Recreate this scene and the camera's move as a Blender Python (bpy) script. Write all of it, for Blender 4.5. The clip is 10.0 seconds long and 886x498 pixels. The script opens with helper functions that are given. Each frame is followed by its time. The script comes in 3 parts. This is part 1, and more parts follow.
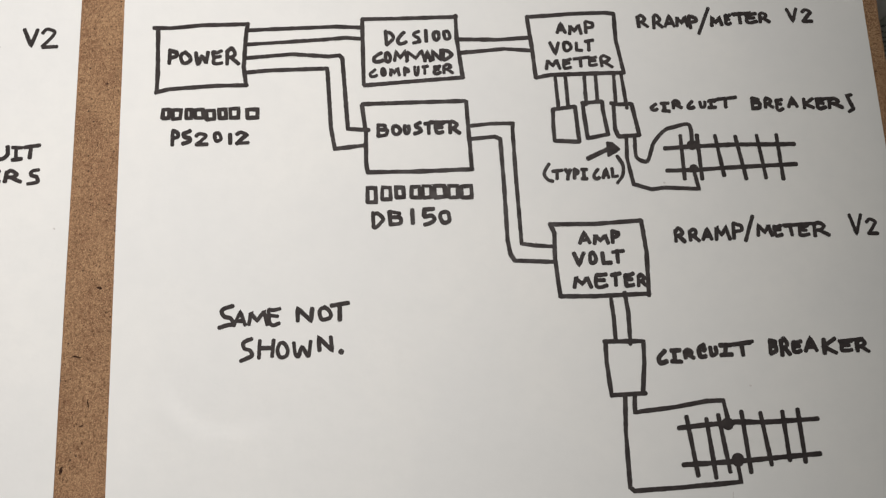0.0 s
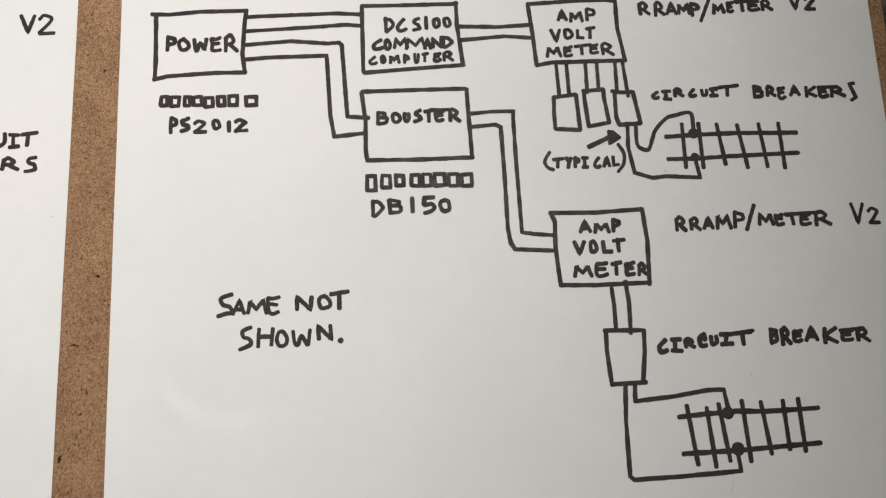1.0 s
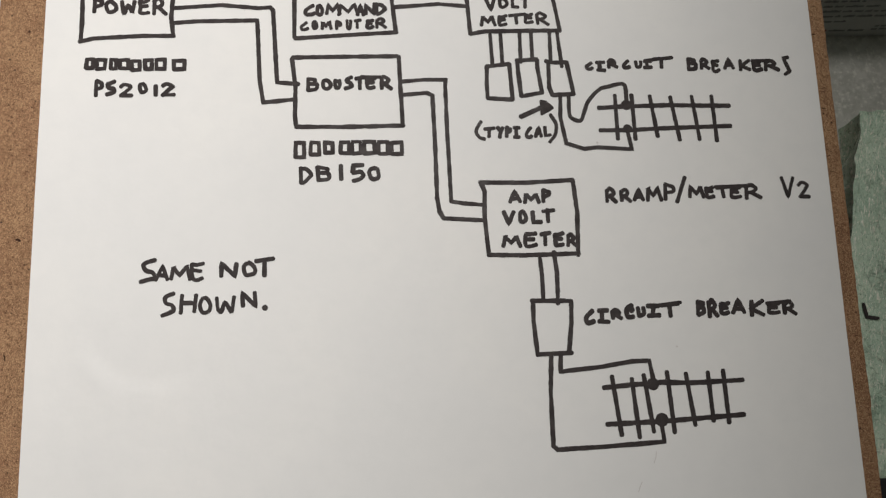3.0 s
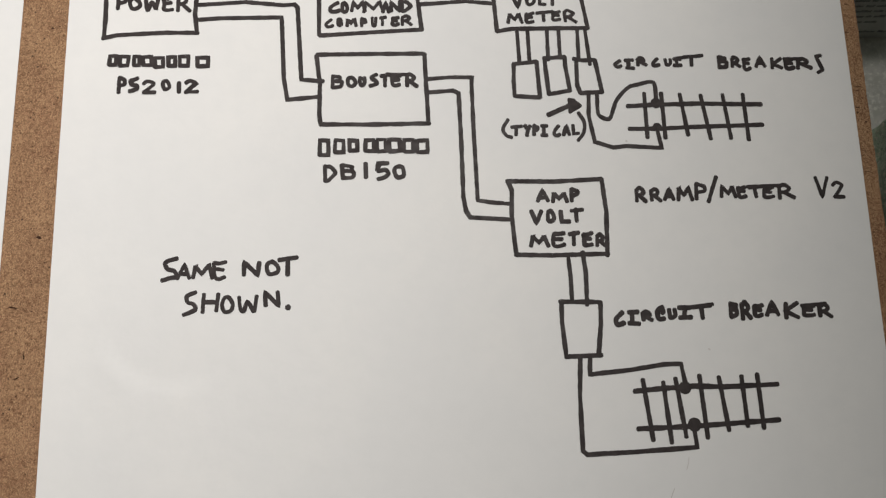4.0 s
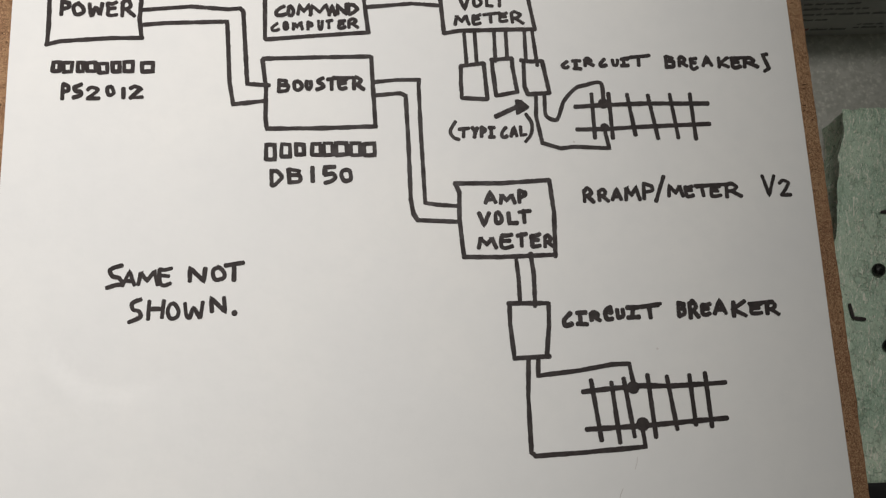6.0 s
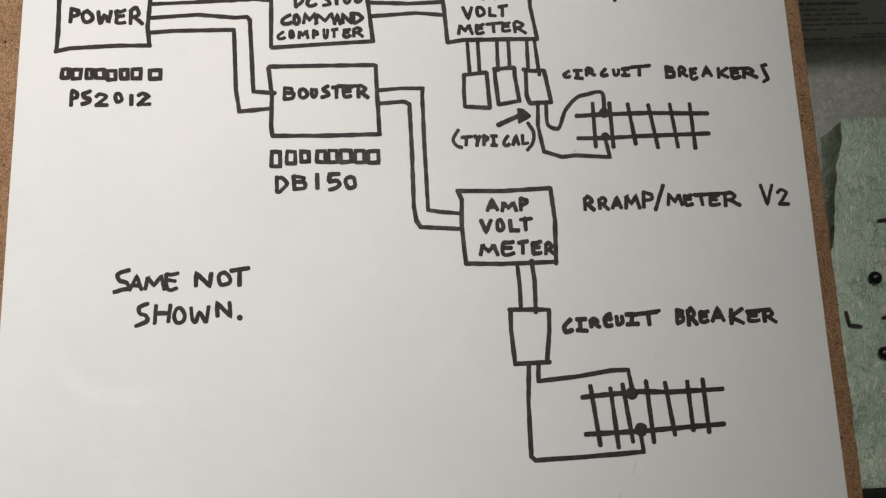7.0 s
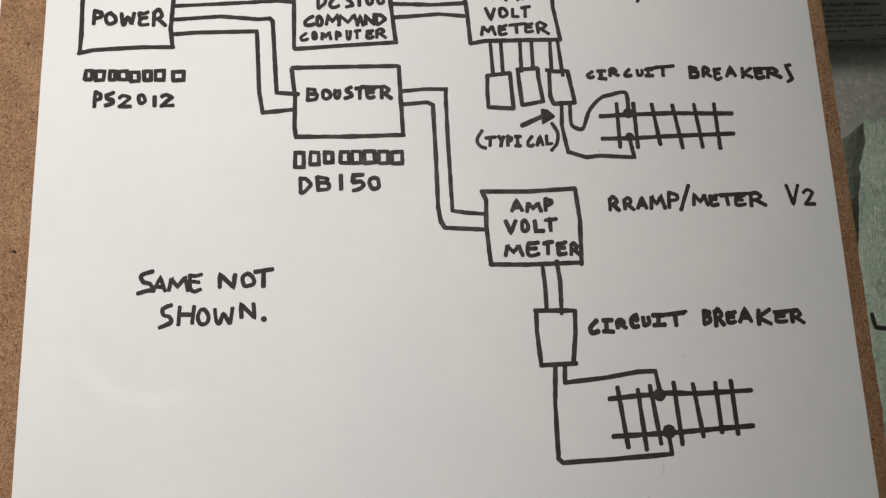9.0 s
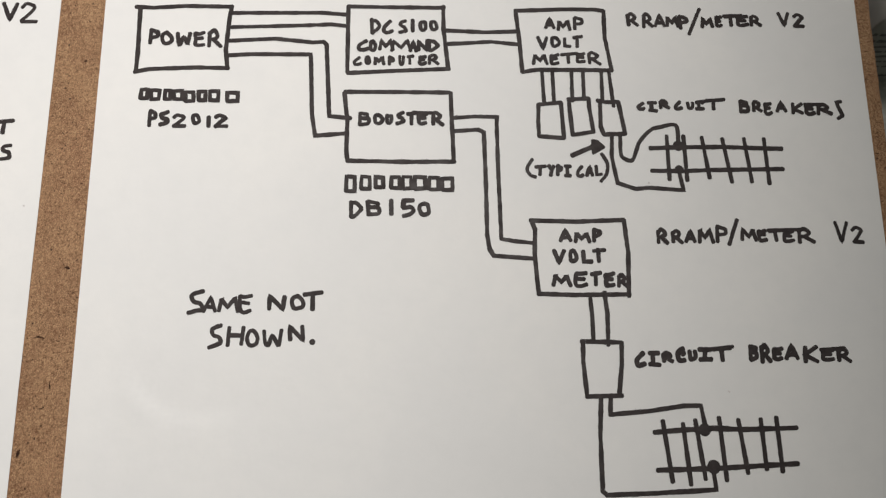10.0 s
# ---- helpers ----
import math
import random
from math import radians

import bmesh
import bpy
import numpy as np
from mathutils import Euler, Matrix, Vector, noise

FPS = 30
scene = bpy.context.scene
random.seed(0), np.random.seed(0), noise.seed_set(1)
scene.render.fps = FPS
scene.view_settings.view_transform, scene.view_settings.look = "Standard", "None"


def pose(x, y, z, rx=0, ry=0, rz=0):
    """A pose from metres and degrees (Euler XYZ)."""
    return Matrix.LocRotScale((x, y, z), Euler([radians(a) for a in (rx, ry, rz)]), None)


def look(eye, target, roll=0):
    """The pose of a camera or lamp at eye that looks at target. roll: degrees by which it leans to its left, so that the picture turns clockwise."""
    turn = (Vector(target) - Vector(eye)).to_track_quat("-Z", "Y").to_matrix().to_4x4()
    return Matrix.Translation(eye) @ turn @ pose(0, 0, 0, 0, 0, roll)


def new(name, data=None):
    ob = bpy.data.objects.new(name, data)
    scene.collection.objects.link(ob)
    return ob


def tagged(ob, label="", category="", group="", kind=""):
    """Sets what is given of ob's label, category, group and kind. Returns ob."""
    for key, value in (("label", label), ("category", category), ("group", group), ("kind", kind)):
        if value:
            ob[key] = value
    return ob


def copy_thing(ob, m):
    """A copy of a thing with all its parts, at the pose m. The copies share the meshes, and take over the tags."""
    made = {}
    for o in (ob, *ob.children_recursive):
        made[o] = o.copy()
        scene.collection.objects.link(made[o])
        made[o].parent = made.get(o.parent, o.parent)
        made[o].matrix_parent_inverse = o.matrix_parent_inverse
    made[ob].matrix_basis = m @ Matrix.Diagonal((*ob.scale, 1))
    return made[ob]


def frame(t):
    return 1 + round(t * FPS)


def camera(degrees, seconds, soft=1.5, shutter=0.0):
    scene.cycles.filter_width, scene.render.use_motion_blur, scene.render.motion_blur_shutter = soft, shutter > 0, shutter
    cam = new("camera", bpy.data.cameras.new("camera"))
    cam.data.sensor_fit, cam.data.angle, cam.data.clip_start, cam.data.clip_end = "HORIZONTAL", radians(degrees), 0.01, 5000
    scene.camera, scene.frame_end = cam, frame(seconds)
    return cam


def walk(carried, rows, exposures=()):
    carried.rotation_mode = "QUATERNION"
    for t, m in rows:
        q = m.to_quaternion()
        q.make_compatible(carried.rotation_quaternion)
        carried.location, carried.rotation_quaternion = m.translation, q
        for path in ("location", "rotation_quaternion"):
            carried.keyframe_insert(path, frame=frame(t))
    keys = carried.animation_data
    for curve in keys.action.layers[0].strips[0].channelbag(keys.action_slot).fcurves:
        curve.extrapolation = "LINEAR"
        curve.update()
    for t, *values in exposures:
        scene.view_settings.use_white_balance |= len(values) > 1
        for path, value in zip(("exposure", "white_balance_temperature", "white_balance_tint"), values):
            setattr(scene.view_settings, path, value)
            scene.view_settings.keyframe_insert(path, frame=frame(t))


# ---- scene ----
SOFT = 1.27
cam = camera(59.10, 10.0, soft=SOFT)
# seconds, eye (mm), turn (degrees)
PATH = [
    (0, -34.87, -74.12, 270.55, 11.192, -1.630, -2.428),
    (0.2, -34.49, -75.77, 270.77, 10.982, -1.663, -2.306),
    (0.5, -35.95, -76.24, 269.64, 10.679, -1.700, -2.275),
    (0.7, -34.75, -76.85, 268.64, 10.682, -1.664, -2.236),
    (1, -35.31, -74.87, 269.11, 10.565, -1.737, -2.371),
    (1.2, -30.29, -78.12, 267.00, 10.337, -1.840, -2.398),
    (1.5, -25.13, -81.35, 264.84, 10.299, -2.395, -2.446),
    (1.7, -23.52, -82.12, 264.67, 10.170, -2.754, -2.429),
    (2, -19.17, -81.99, 265.63, 10.108, -2.912, -2.400),
    (2.2, -16.09, -80.98, 267.48, 9.712, -2.803, -2.351),
    (3.3, -15.25, -85.12, 265.05, 10.004, -2.887, -1.769),
    (3.5, -17.54, -88.23, 261.86, 10.481, -2.890, -1.741),
    (3.7, -19.28, -87.75, 261.63, 10.531, -2.674, -1.616),
    (4, -20.98, -86.72, 260.06, 10.916, -2.255, -1.553),
    (4.2, -22.06, -85.08, 262.20, 11.103, -2.011, -1.564),
    (4.5, -20.64, -82.91, 263.09, 11.140, -2.173, -1.665),
    (4.7, -16.41, -83.67, 262.88, 11.302, -2.333, -1.860),
    (5, -12.40, -81.67, 262.58, 10.934, -2.622, -2.085),
    (5.2, -10.81, -82.54, 262.46, 10.927, -2.783, -2.265),
    (5.5, -7.49, -86.56, 259.19, 10.895, -2.745, -2.358),
    (5.7, -7.18, -87.21, 258.90, 10.869, -2.874, -2.438),
    (6, -6.55, -86.18, 260.41, 10.955, -2.821, -2.450),
    (6.2, -6.08, -84.53, 261.55, 10.824, -2.808, -2.396),
    (7.3, -9.28, -84.28, 265.17, 10.914, -2.862, -2.061),
    (7.5, -11.85, -87.32, 263.56, 11.461, -3.060, -2.094),
    (7.7, -12.42, -87.27, 261.62, 11.290, -2.908, -2.054),
    (8, -14.01, -86.73, 259.65, 11.497, -2.659, -2.211),
    (8.2, -14.74, -85.48, 261.30, 11.250, -2.430, -2.277),
    (8.5, -15.01, -86.72, 260.90, 11.569, -2.323, -2.278),
    (8.7, -15.45, -85.86, 261.49, 11.526, -2.563, -2.242),
    (9, -14.89, -87.47, 262.01, 11.743, -2.632, -2.195),
    (9.2, -18.39, -88.10, 260.84, 11.756, -2.578, -2.095),
    (9.5, -20.01, -85.51, 259.63, 11.518, -2.422, -1.766),
    (9.7, -23.10, -83.06, 261.16, 11.757, -2.492, -1.493),
    (10, -28.97, -79.87, 264.01, 12.029, -2.437, -0.443),
]
walk(cam, [(t, pose(x / 1000, y / 1000, z / 1000, rx, ry, rz)) for t, x, y, z, rx, ry, rz in PATH])

# ---- light: one spot above the board, turned to the left, an added dim fill under the ceiling, a closed room ----
def area_lamp(name, eye, target, size, watts, colour, shape="DISK"):
    data = bpy.data.lights.new(name, "AREA")
    data.shape, data.size, data.energy, data.color = shape, size, watts, colour
    ob = new(name, data)
    ob.matrix_world = look(eye, target)
    return ob


def spot_lamp(name, eye, target, spread, radius, watts, colour):
    data = bpy.data.lights.new(name, "SPOT")
    data.spot_size, data.spot_blend, data.shadow_soft_size, data.energy, data.color = radians(spread), 1.0, radius, watts, colour
    ob = new(name, data)
    ob.matrix_world = look(eye, target)
    return ob


# overhead spot; its left aim is made up to darken the board rightwards
spot_lamp("overhead_spot", (0.05, 0.15, 0.60), (-1.05, 0.034, 0.0), 170.0, 0.035, 21.1, (0.985, 0.94, 0.905))
# dim fill added for ambient light, not a known lamp
area_lamp("overhead_fill", (-0.3, 0.2, 2.2), (-0.3, 0.2, 0.0), 0.5, 2.6, (0.92, 1.0, 0.93))
world = bpy.data.worlds.new("world")
scene.world = world
world.use_nodes = True
world.node_tree.nodes["Background"].inputs["Color"].default_value = (0.5, 0.5, 0.5, 1)
world.node_tree.nodes["Background"].inputs["Strength"].default_value = 0.05
scene.view_settings.exposure = 0.0


# ---- materials ----
class Shader:
    """A small builder for node materials in object space."""

    def __init__(self, name, rough=0.6, spec=0.4):
        self.m = bpy.data.materials.new(name)
        self.m.use_nodes = True
        self.t = self.m.node_tree
        self.b = self.t.nodes["Principled BSDF"]
        self.b.inputs["Roughness"].default_value = rough
        self.b.inputs["Specular IOR Level"].default_value = spec
        self.co = self.t.nodes.new("ShaderNodeTexCoord").outputs["Object"]

    def node(self, kind, **values):
        n = self.t.nodes.new(kind)
        for key, v in values.items():
            s = n.inputs[key.replace("_", " ")]
            if hasattr(v, "links"):
                self.t.links.new(v, s)
            else:
                s.default_value = v
        return n

    def stretch(self, scale, rot=0.0, skew=0.0):
        n = self.t.nodes.new("ShaderNodeMapping")
        n.vector_type = "TEXTURE"
        n.inputs["Scale"].default_value = tuple(1 / v for v in scale)
        n.inputs["Rotation"].default_value = (0, 0, radians(rot))
        n.inputs["Location"].default_value = (skew * 0.01, skew * 0.007, 0)
        self.t.links.new(self.co, n.inputs["Vector"])
        return n.outputs["Vector"]

    def noise(self, scale, detail=4.0, rough=0.55, warp=0.0, co=None):
        return self.node("ShaderNodeTexNoise", Vector=co or self.co, Scale=scale, Detail=detail, Roughness=rough, Distortion=warp).outputs["Fac"]

    def cells(self, scale, co=None, feature="F1"):
        n = self.node("ShaderNodeTexVoronoi", Vector=co or self.co, Scale=scale)
        n.feature = feature
        return n

    def ramp(self, fac, lo, hi, a=0.0, b=1.0):
        n = self.node("ShaderNodeMapRange", Value=fac, From_Min=lo, From_Max=hi, To_Min=a, To_Max=b)
        n.interpolation_type = "SMOOTHSTEP"
        return n.outputs["Result"]

    def mul(self, a, b):
        n = self.t.nodes.new("ShaderNodeMath")
        n.operation = "MULTIPLY"
        for s, v in zip(n.inputs, (a, b)):
            if hasattr(v, "links"):
                self.t.links.new(v, s)
            else:
                s.default_value = v
        return n.outputs[0]

    def mix(self, fac, a, b):
        n = self.t.nodes.new("ShaderNodeMix")
        n.data_type = "RGBA"
        for s, v in ((n.inputs[0], fac), (n.inputs[6], a), (n.inputs[7], b)):
            if hasattr(v, "links"):
                self.t.links.new(v, s)
            else:
                s.default_value = v if isinstance(v, float) else (*v, 1)
        return n.outputs[2]

    def colour(self, c):
        if hasattr(c, "links"):
            self.t.links.new(c, self.b.inputs["Base Color"])
        else:
            self.b.inputs["Base Color"].default_value = (*c, 1)

    def rough(self, f):
        self.t.links.new(f, self.b.inputs["Roughness"])

    def bump(self, height, metres, strength=1.0):
        n = self.node("ShaderNodeBump", Height=height, Distance=metres, Strength=strength)
        if self.b.inputs["Normal"].links:
            self.t.links.new(self.b.inputs["Normal"].links[0].from_socket, n.inputs["Normal"])
        self.t.links.new(n.outputs["Normal"], self.b.inputs["Normal"])


def paper_material():
    s = Shader("white copier paper", 0.75, 0.25)
    c = s.mix(s.ramp(s.noise(14, 3), 0.35, 0.7), (0.80, 0.80, 0.795), (0.835, 0.83, 0.815))
    c = s.mix(s.ramp(s.noise(160, 4), 0.3, 0.8, 0.0, 0.35), c, (0.76, 0.765, 0.76))
    s.colour(c)
    s.bump(s.noise(1400, 4, 0.7), 0.00004, 0.5)
    s.bump(s.noise(38, 4), 0.0013, 0.4)
    return s.m


def ink_material():
    s = Shader("black marker ink", 0.6, 0.12)
    c = s.mix(s.ramp(s.noise(420, 4, 0.6), 0.35, 0.7), (0.041, 0.034, 0.034), (0.060, 0.051, 0.050))
    c = s.mix(s.ramp(s.noise(70, 2), 0.4, 0.7, 0.0, 0.35), c, (0.024, 0.020, 0.020))
    s.colour(c)
    s.rough(s.ramp(s.noise(300, 3), 0.3, 0.7, 0.45, 0.7))
    return s.m


def hardboard_material():
    s = Shader("brown hardboard", 0.72, 0.25)
    c = s.mix(s.ramp(s.noise(60, 5, 0.6), 0.35, 0.68), (0.26, 0.137, 0.074), (0.38, 0.222, 0.120))
    c = s.mix(s.ramp(s.noise(18, 3, 0.5), 0.45, 0.7, 0.0, 0.5), c, (0.30, 0.148, 0.085))
    c = s.mix(s.ramp(s.noise(1100, 5, 0.75, 0.8), 0.46, 0.58, 0.0, 0.7), c, (0.13, 0.062, 0.03))
    for turn, part in ((10, 0.0), (52, 3.1), (95, 5.3), (140, 7.7), (171, 2.2)):
        fibre = s.noise(1.0, 2, 0.5, 2.2, s.stretch((2300, 520, 400), turn, part))
        c = s.mix(s.ramp(fibre, 0.60, 0.67, 0.0, 0.8), c, (0.53, 0.335, 0.185))
        dark = s.noise(1.0, 2, 0.5, 2.2, s.stretch((2500, 620, 400), turn + 23, part + 11))
        c = s.mix(s.ramp(dark, 0.62, 0.69, 0.0, 0.85), c, (0.07, 0.032, 0.016))
    v = s.cells(420)
    some = s.ramp(s.noise(170, 2), 0.55, 0.62)
    c = s.mix(s.mul(s.ramp(v.outputs["Distance"], 0.08, 0.20, 1.0, 0.0), some), c, (0.03, 0.014, 0.01))
    s.colour(c)
    s.bump(s.noise(1000, 5, 0.7, 1.0), 0.00015, 0.8)
    return s.m


def chip_material():
    s = Shader("dark chipped fibre", 0.85, 0.1)
    s.colour(s.mix(s.ramp(s.noise(900, 3), 0.4, 0.6), (0.022, 0.012, 0.009), (0.06, 0.03, 0.02)))
    return s.m


def foam_material():
    s = Shader("scraped green foam", 0.42, 0.5)
    c = s.mix(s.ramp(s.noise(45, 5, 0.6), 0.35, 0.7), (0.47, 0.63, 0.485), (0.66, 0.79, 0.62))
    # shade of the low pits, painted into the colour
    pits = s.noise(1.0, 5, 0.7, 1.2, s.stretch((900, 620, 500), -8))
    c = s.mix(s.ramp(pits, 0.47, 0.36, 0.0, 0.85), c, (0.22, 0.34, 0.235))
    patch = s.ramp(s.noise(70, 3, 0.6, 0.6), 0.38, 0.62)
    ripple = s.noise(1.0, 4, 0.6, 1.4, s.stretch((520, 260, 300), -6))
    c = s.mix(s.mul(s.ramp(ripple, 0.54, 0.66, 0.0, 0.7), patch), c, (0.64, 0.73, 0.56))
    # bright glints put into the colour, as pale streaks and flecks
    glint_streak = s.noise(1.0, 5, 0.7, 1.6, s.stretch((560, 170, 200), -9, 4.0))
    c = s.mix(s.ramp(glint_streak, 0.56, 0.61, 0.0, 0.95), c, (0.92, 0.94, 0.80))
    glint_fleck = s.noise(1.0, 3, 0.6, 1.1, s.stretch((1500, 560, 400), -14, 9.0))
    c = s.mix(s.ramp(glint_fleck, 0.58, 0.64, 0.0, 0.95), c, (0.90, 0.92, 0.80))
    wave = s.stretch((1.0, 0.7, 1.0), 14)
    bent = s.node("ShaderNodeVectorMath", Vector=wave)
    jog = s.node("ShaderNodeTexNoise", Vector=s.co, Scale=260.0, Detail=4.0)
    small = s.node("ShaderNodeVectorMath", Vector=jog.outputs["Color"])
    small.operation = "SCALE"
    small.inputs["Scale"].default_value = 0.008
    s.t.links.new(small.outputs["Vector"], bent.inputs[1])
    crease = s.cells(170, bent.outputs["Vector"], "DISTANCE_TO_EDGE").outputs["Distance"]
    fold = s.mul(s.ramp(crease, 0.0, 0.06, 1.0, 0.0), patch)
    # the creases' shade is mixed into the colour besides the bump
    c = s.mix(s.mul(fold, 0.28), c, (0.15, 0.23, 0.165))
    s.colour(c)
    s.bump(ripple, 0.0009, 0.6)
    s.bump(glint_streak, 0.0007, 0.6)
    s.bump(pits, 0.00015, 0.6)
    s.bump(fold, -0.0006, 0.6)
    s.rough(s.ramp(s.noise(200, 3), 0.3, 0.7, 0.16, 0.42))
    return s.m


def carpet_material():
    s = Shader("grey speckled carpet", 0.9, 0.15)
    c = s.mix(s.ramp(s.noise(26, 4), 0.35, 0.7), (0.50, 0.495, 0.455), (0.58, 0.57, 0.525))
    c = s.mix(s.ramp(s.noise(300, 4, 0.6), 0.40, 0.62, 0.0, 0.6), c, (0.38, 0.375, 0.335))
    c = s.mix(s.ramp(s.noise(520, 3, 0.5), 0.50, 0.72, 0.0, 0.6), c, (0.74, 0.73, 0.66))
    s.colour(c)
    s.bump(s.noise(300, 4, 0.6), 0.0012, 0.6)
    return s.m


def plain_material(name, colour, rough=0.8, spread=0.06, scale=6.0, spec=0.3):
    s = Shader(name, rough, spec)
    low = tuple(v * (1 - spread) for v in colour)
    high = tuple(min(1, v * (1 + spread)) for v in colour)
    s.colour(s.mix(s.ramp(s.noise(scale, 5), 0.3, 0.7), low, high))
    s.bump(s.noise(scale * 40, 3), 0.0003, 0.3)
    return s.m


PAPER, INK, BOARD, CHIP = paper_material(), ink_material(), hardboard_material(), chip_material()
FOAM, CARPET = foam_material(), carpet_material()
WALL = plain_material("cream wall paint", (0.62, 0.60, 0.56), 0.85, 0.04, 3.0)
CEIL = plain_material("white ceiling paint", (0.75, 0.74, 0.72), 0.9, 0.03, 3.0)
CARTON = plain_material("pale grey printed carton", (0.50, 0.50, 0.49), 0.55, 0.06, 40.0, 0.4)
PRINT = plain_material("dark printing ink", (0.21, 0.21, 0.215), 0.6, 0.2, 300.0)
RED = plain_material("dull red printing ink", (0.30, 0.15, 0.15), 0.6, 0.2, 300.0)
BLACK = plain_material("black rubber", (0.018, 0.018, 0.019), 0.5, 0.2, 120.0)
GLOSS = plain_material("black glossy enamel", (0.008, 0.008, 0.008), 0.22, 0.1, 100.0, 0.5)
PENCIL = plain_material("faint grey pencil", (0.64, 0.62, 0.61), 0.7, 0.1, 300.0)
WOOD = plain_material("raw pine", (0.42, 0.28, 0.15), 0.7, 0.15, 60.0)


# ---- mesh helpers ----
def part(name, bm, material, parent=None, label="", smooth=False):
    me = bpy.data.meshes.new(name)
    bm.to_mesh(me)
    bm.free()
    me.materials.append(material)
    if smooth:
        me.shade_smooth()
    ob = new(name, me)
    ob.parent = parent
    if label:
        ob["label"] = label
    return ob


def block(x0, y0, z0, x1, y1, z1, bevel=0.0):
    bm = bmesh.new()
    m = Matrix.Translation(((x0 + x1) / 2, (y0 + y1) / 2, (z0 + z1) / 2)) @ Matrix.Diagonal((x1 - x0, y1 - y0, z1 - z0, 1))
    bmesh.ops.create_cube(bm, size=1.0, matrix=m)
    if bevel:
        bmesh.ops.bevel(bm, geom=bm.edges[:], offset=bevel, segments=3, profile=0.6, affect="EDGES")
    return bm


def step(a, b, v):
    k = min(1.0, max(0.0, (v - a) / (b - a)))
    return k * k * (3 - 2 * k)


DENT = 0.0238


def sheet_height(x, y):
    """How far the paper lifts off the board, in metres."""
    h = 0.00035 + 0.00030 * noise.noise((x * 17 + 3, y * 15, 1.3)) + 0.00012 * noise.noise((x * 45, y * 50, 7.1))
    h += 0.0003 * step(0.02, 0.0, abs(x + 0.1397)) * (0.6 + 0.4 * noise.noise((y * 20, 0, 2)))
    r = math.hypot(x + 0.098, y + 0.0565)
    low = step(-0.054, -0.066, y) * step(-0.126, -0.116, x) * step(-0.078, -0.094, x)
    h += low * (0.00032 * step(DENT - 0.0008, DENT + 0.0018, r) * math.exp(-max(0.0, r - DENT) / 0.02) - 0.0004 * math.exp(-max(0.0, DENT - r) / 0.007) * step(DENT + 0.002, DENT, r))
    return max(0.00005, h)


# ---- the room: carpet, with unseen walls and ceiling added to bounce light ----
FLOOR = -0.055
tagged(part("floor", block(-1.6, -1.6, FLOOR - 0.05, 1.6, 1.6, FLOOR), CARPET), "grey speckled short-pile carpet", "floor", kind="structure")
for n, (a, b, c, d) in enumerate(((-1.7, 1.6, 1.7, 1.7), (-1.7, -1.7, 1.7, -1.6), (-1.7, -1.6, -1.6, 1.6), (1.6, -1.6, 1.7, 1.6))):
    tagged(part(("wall_north", "wall_south", "wall_west", "wall_east")[n], block(a, b, FLOOR - 0.05, c, d, 2.3), WALL), "unseen plain cream painted wall, added for bounced light", "wall", kind="structure")
tagged(part("ceiling", block(-1.7, -1.7, 2.3, 1.7, 1.7, 2.4), CEIL), "unseen plain white ceiling, added for bounced light", "ceiling", kind="structure")


# ---- the board under the sheets ----
BX0, BX1, BY0, BY1, BTOP = -0.455, 0.1456, -0.150, 0.104, -0.00015


def hardboard():
    bm = bmesh.new()
    rim = []
    n = 260
    for i in range(n):
        rim.append((BX0 + (BX1 - BX0) * i / n, BY0))
    for i in range(n):
        rim.append((BX1, BY0 + (BY1 - BY0) * i / n))
    for i in range(n):
        rim.append((BX1 + (BX0 - BX1) * i / n, BY1))
    for i in range(n):
        rim.append((BX0, BY1 + (BY0 - BY1) * i / n))
    rings = []
    for z, inset in ((BTOP - 0.0032, 0.0002), (BTOP - 0.0005, 0.0), (BTOP - 0.0001, 0.00025), (BTOP, 0.0006)):
        ring = []
        for x, y in rim:
            j = 0.00022 * noise.noise((x * 320, y * 320, z * 500)) + 0.00025 * noise.noise((x * 60, y * 60, 4))
            cx, cy = (1 if x >= BX1 else -1 if x <= BX0 else 0), (1 if y >= BY1 else -1 if y <= BY0 else 0)
            ring.append(bm.verts.new((x + cx * (j - inset), y + cy * (j - inset), z)))
        rings.append(ring)
    for a, b in zip(rings, rings[1:]):
        for i in range(len(a)):
            k = (i + 1) % len(a)
            bm.faces.new((a[i], a[k], b[k], b[i]))
    bm.faces.new(rings[-1])
    bm.faces.new(list(reversed(rings[0])))
    return bm


board = tagged(part("hardboard_panel", hardboard(), BOARD), "brown hardboard panel with speckled fibres and rough edges", "board")
for bx in (-0.40, 0.06):
    tagged(part("batten", block(bx, -0.14, FLOOR, bx + 0.06, 0.095, BTOP - 0.0032, 0.001), WOOD), "raw pine batten under the hardboard panel", "batten", group="battens under the board")


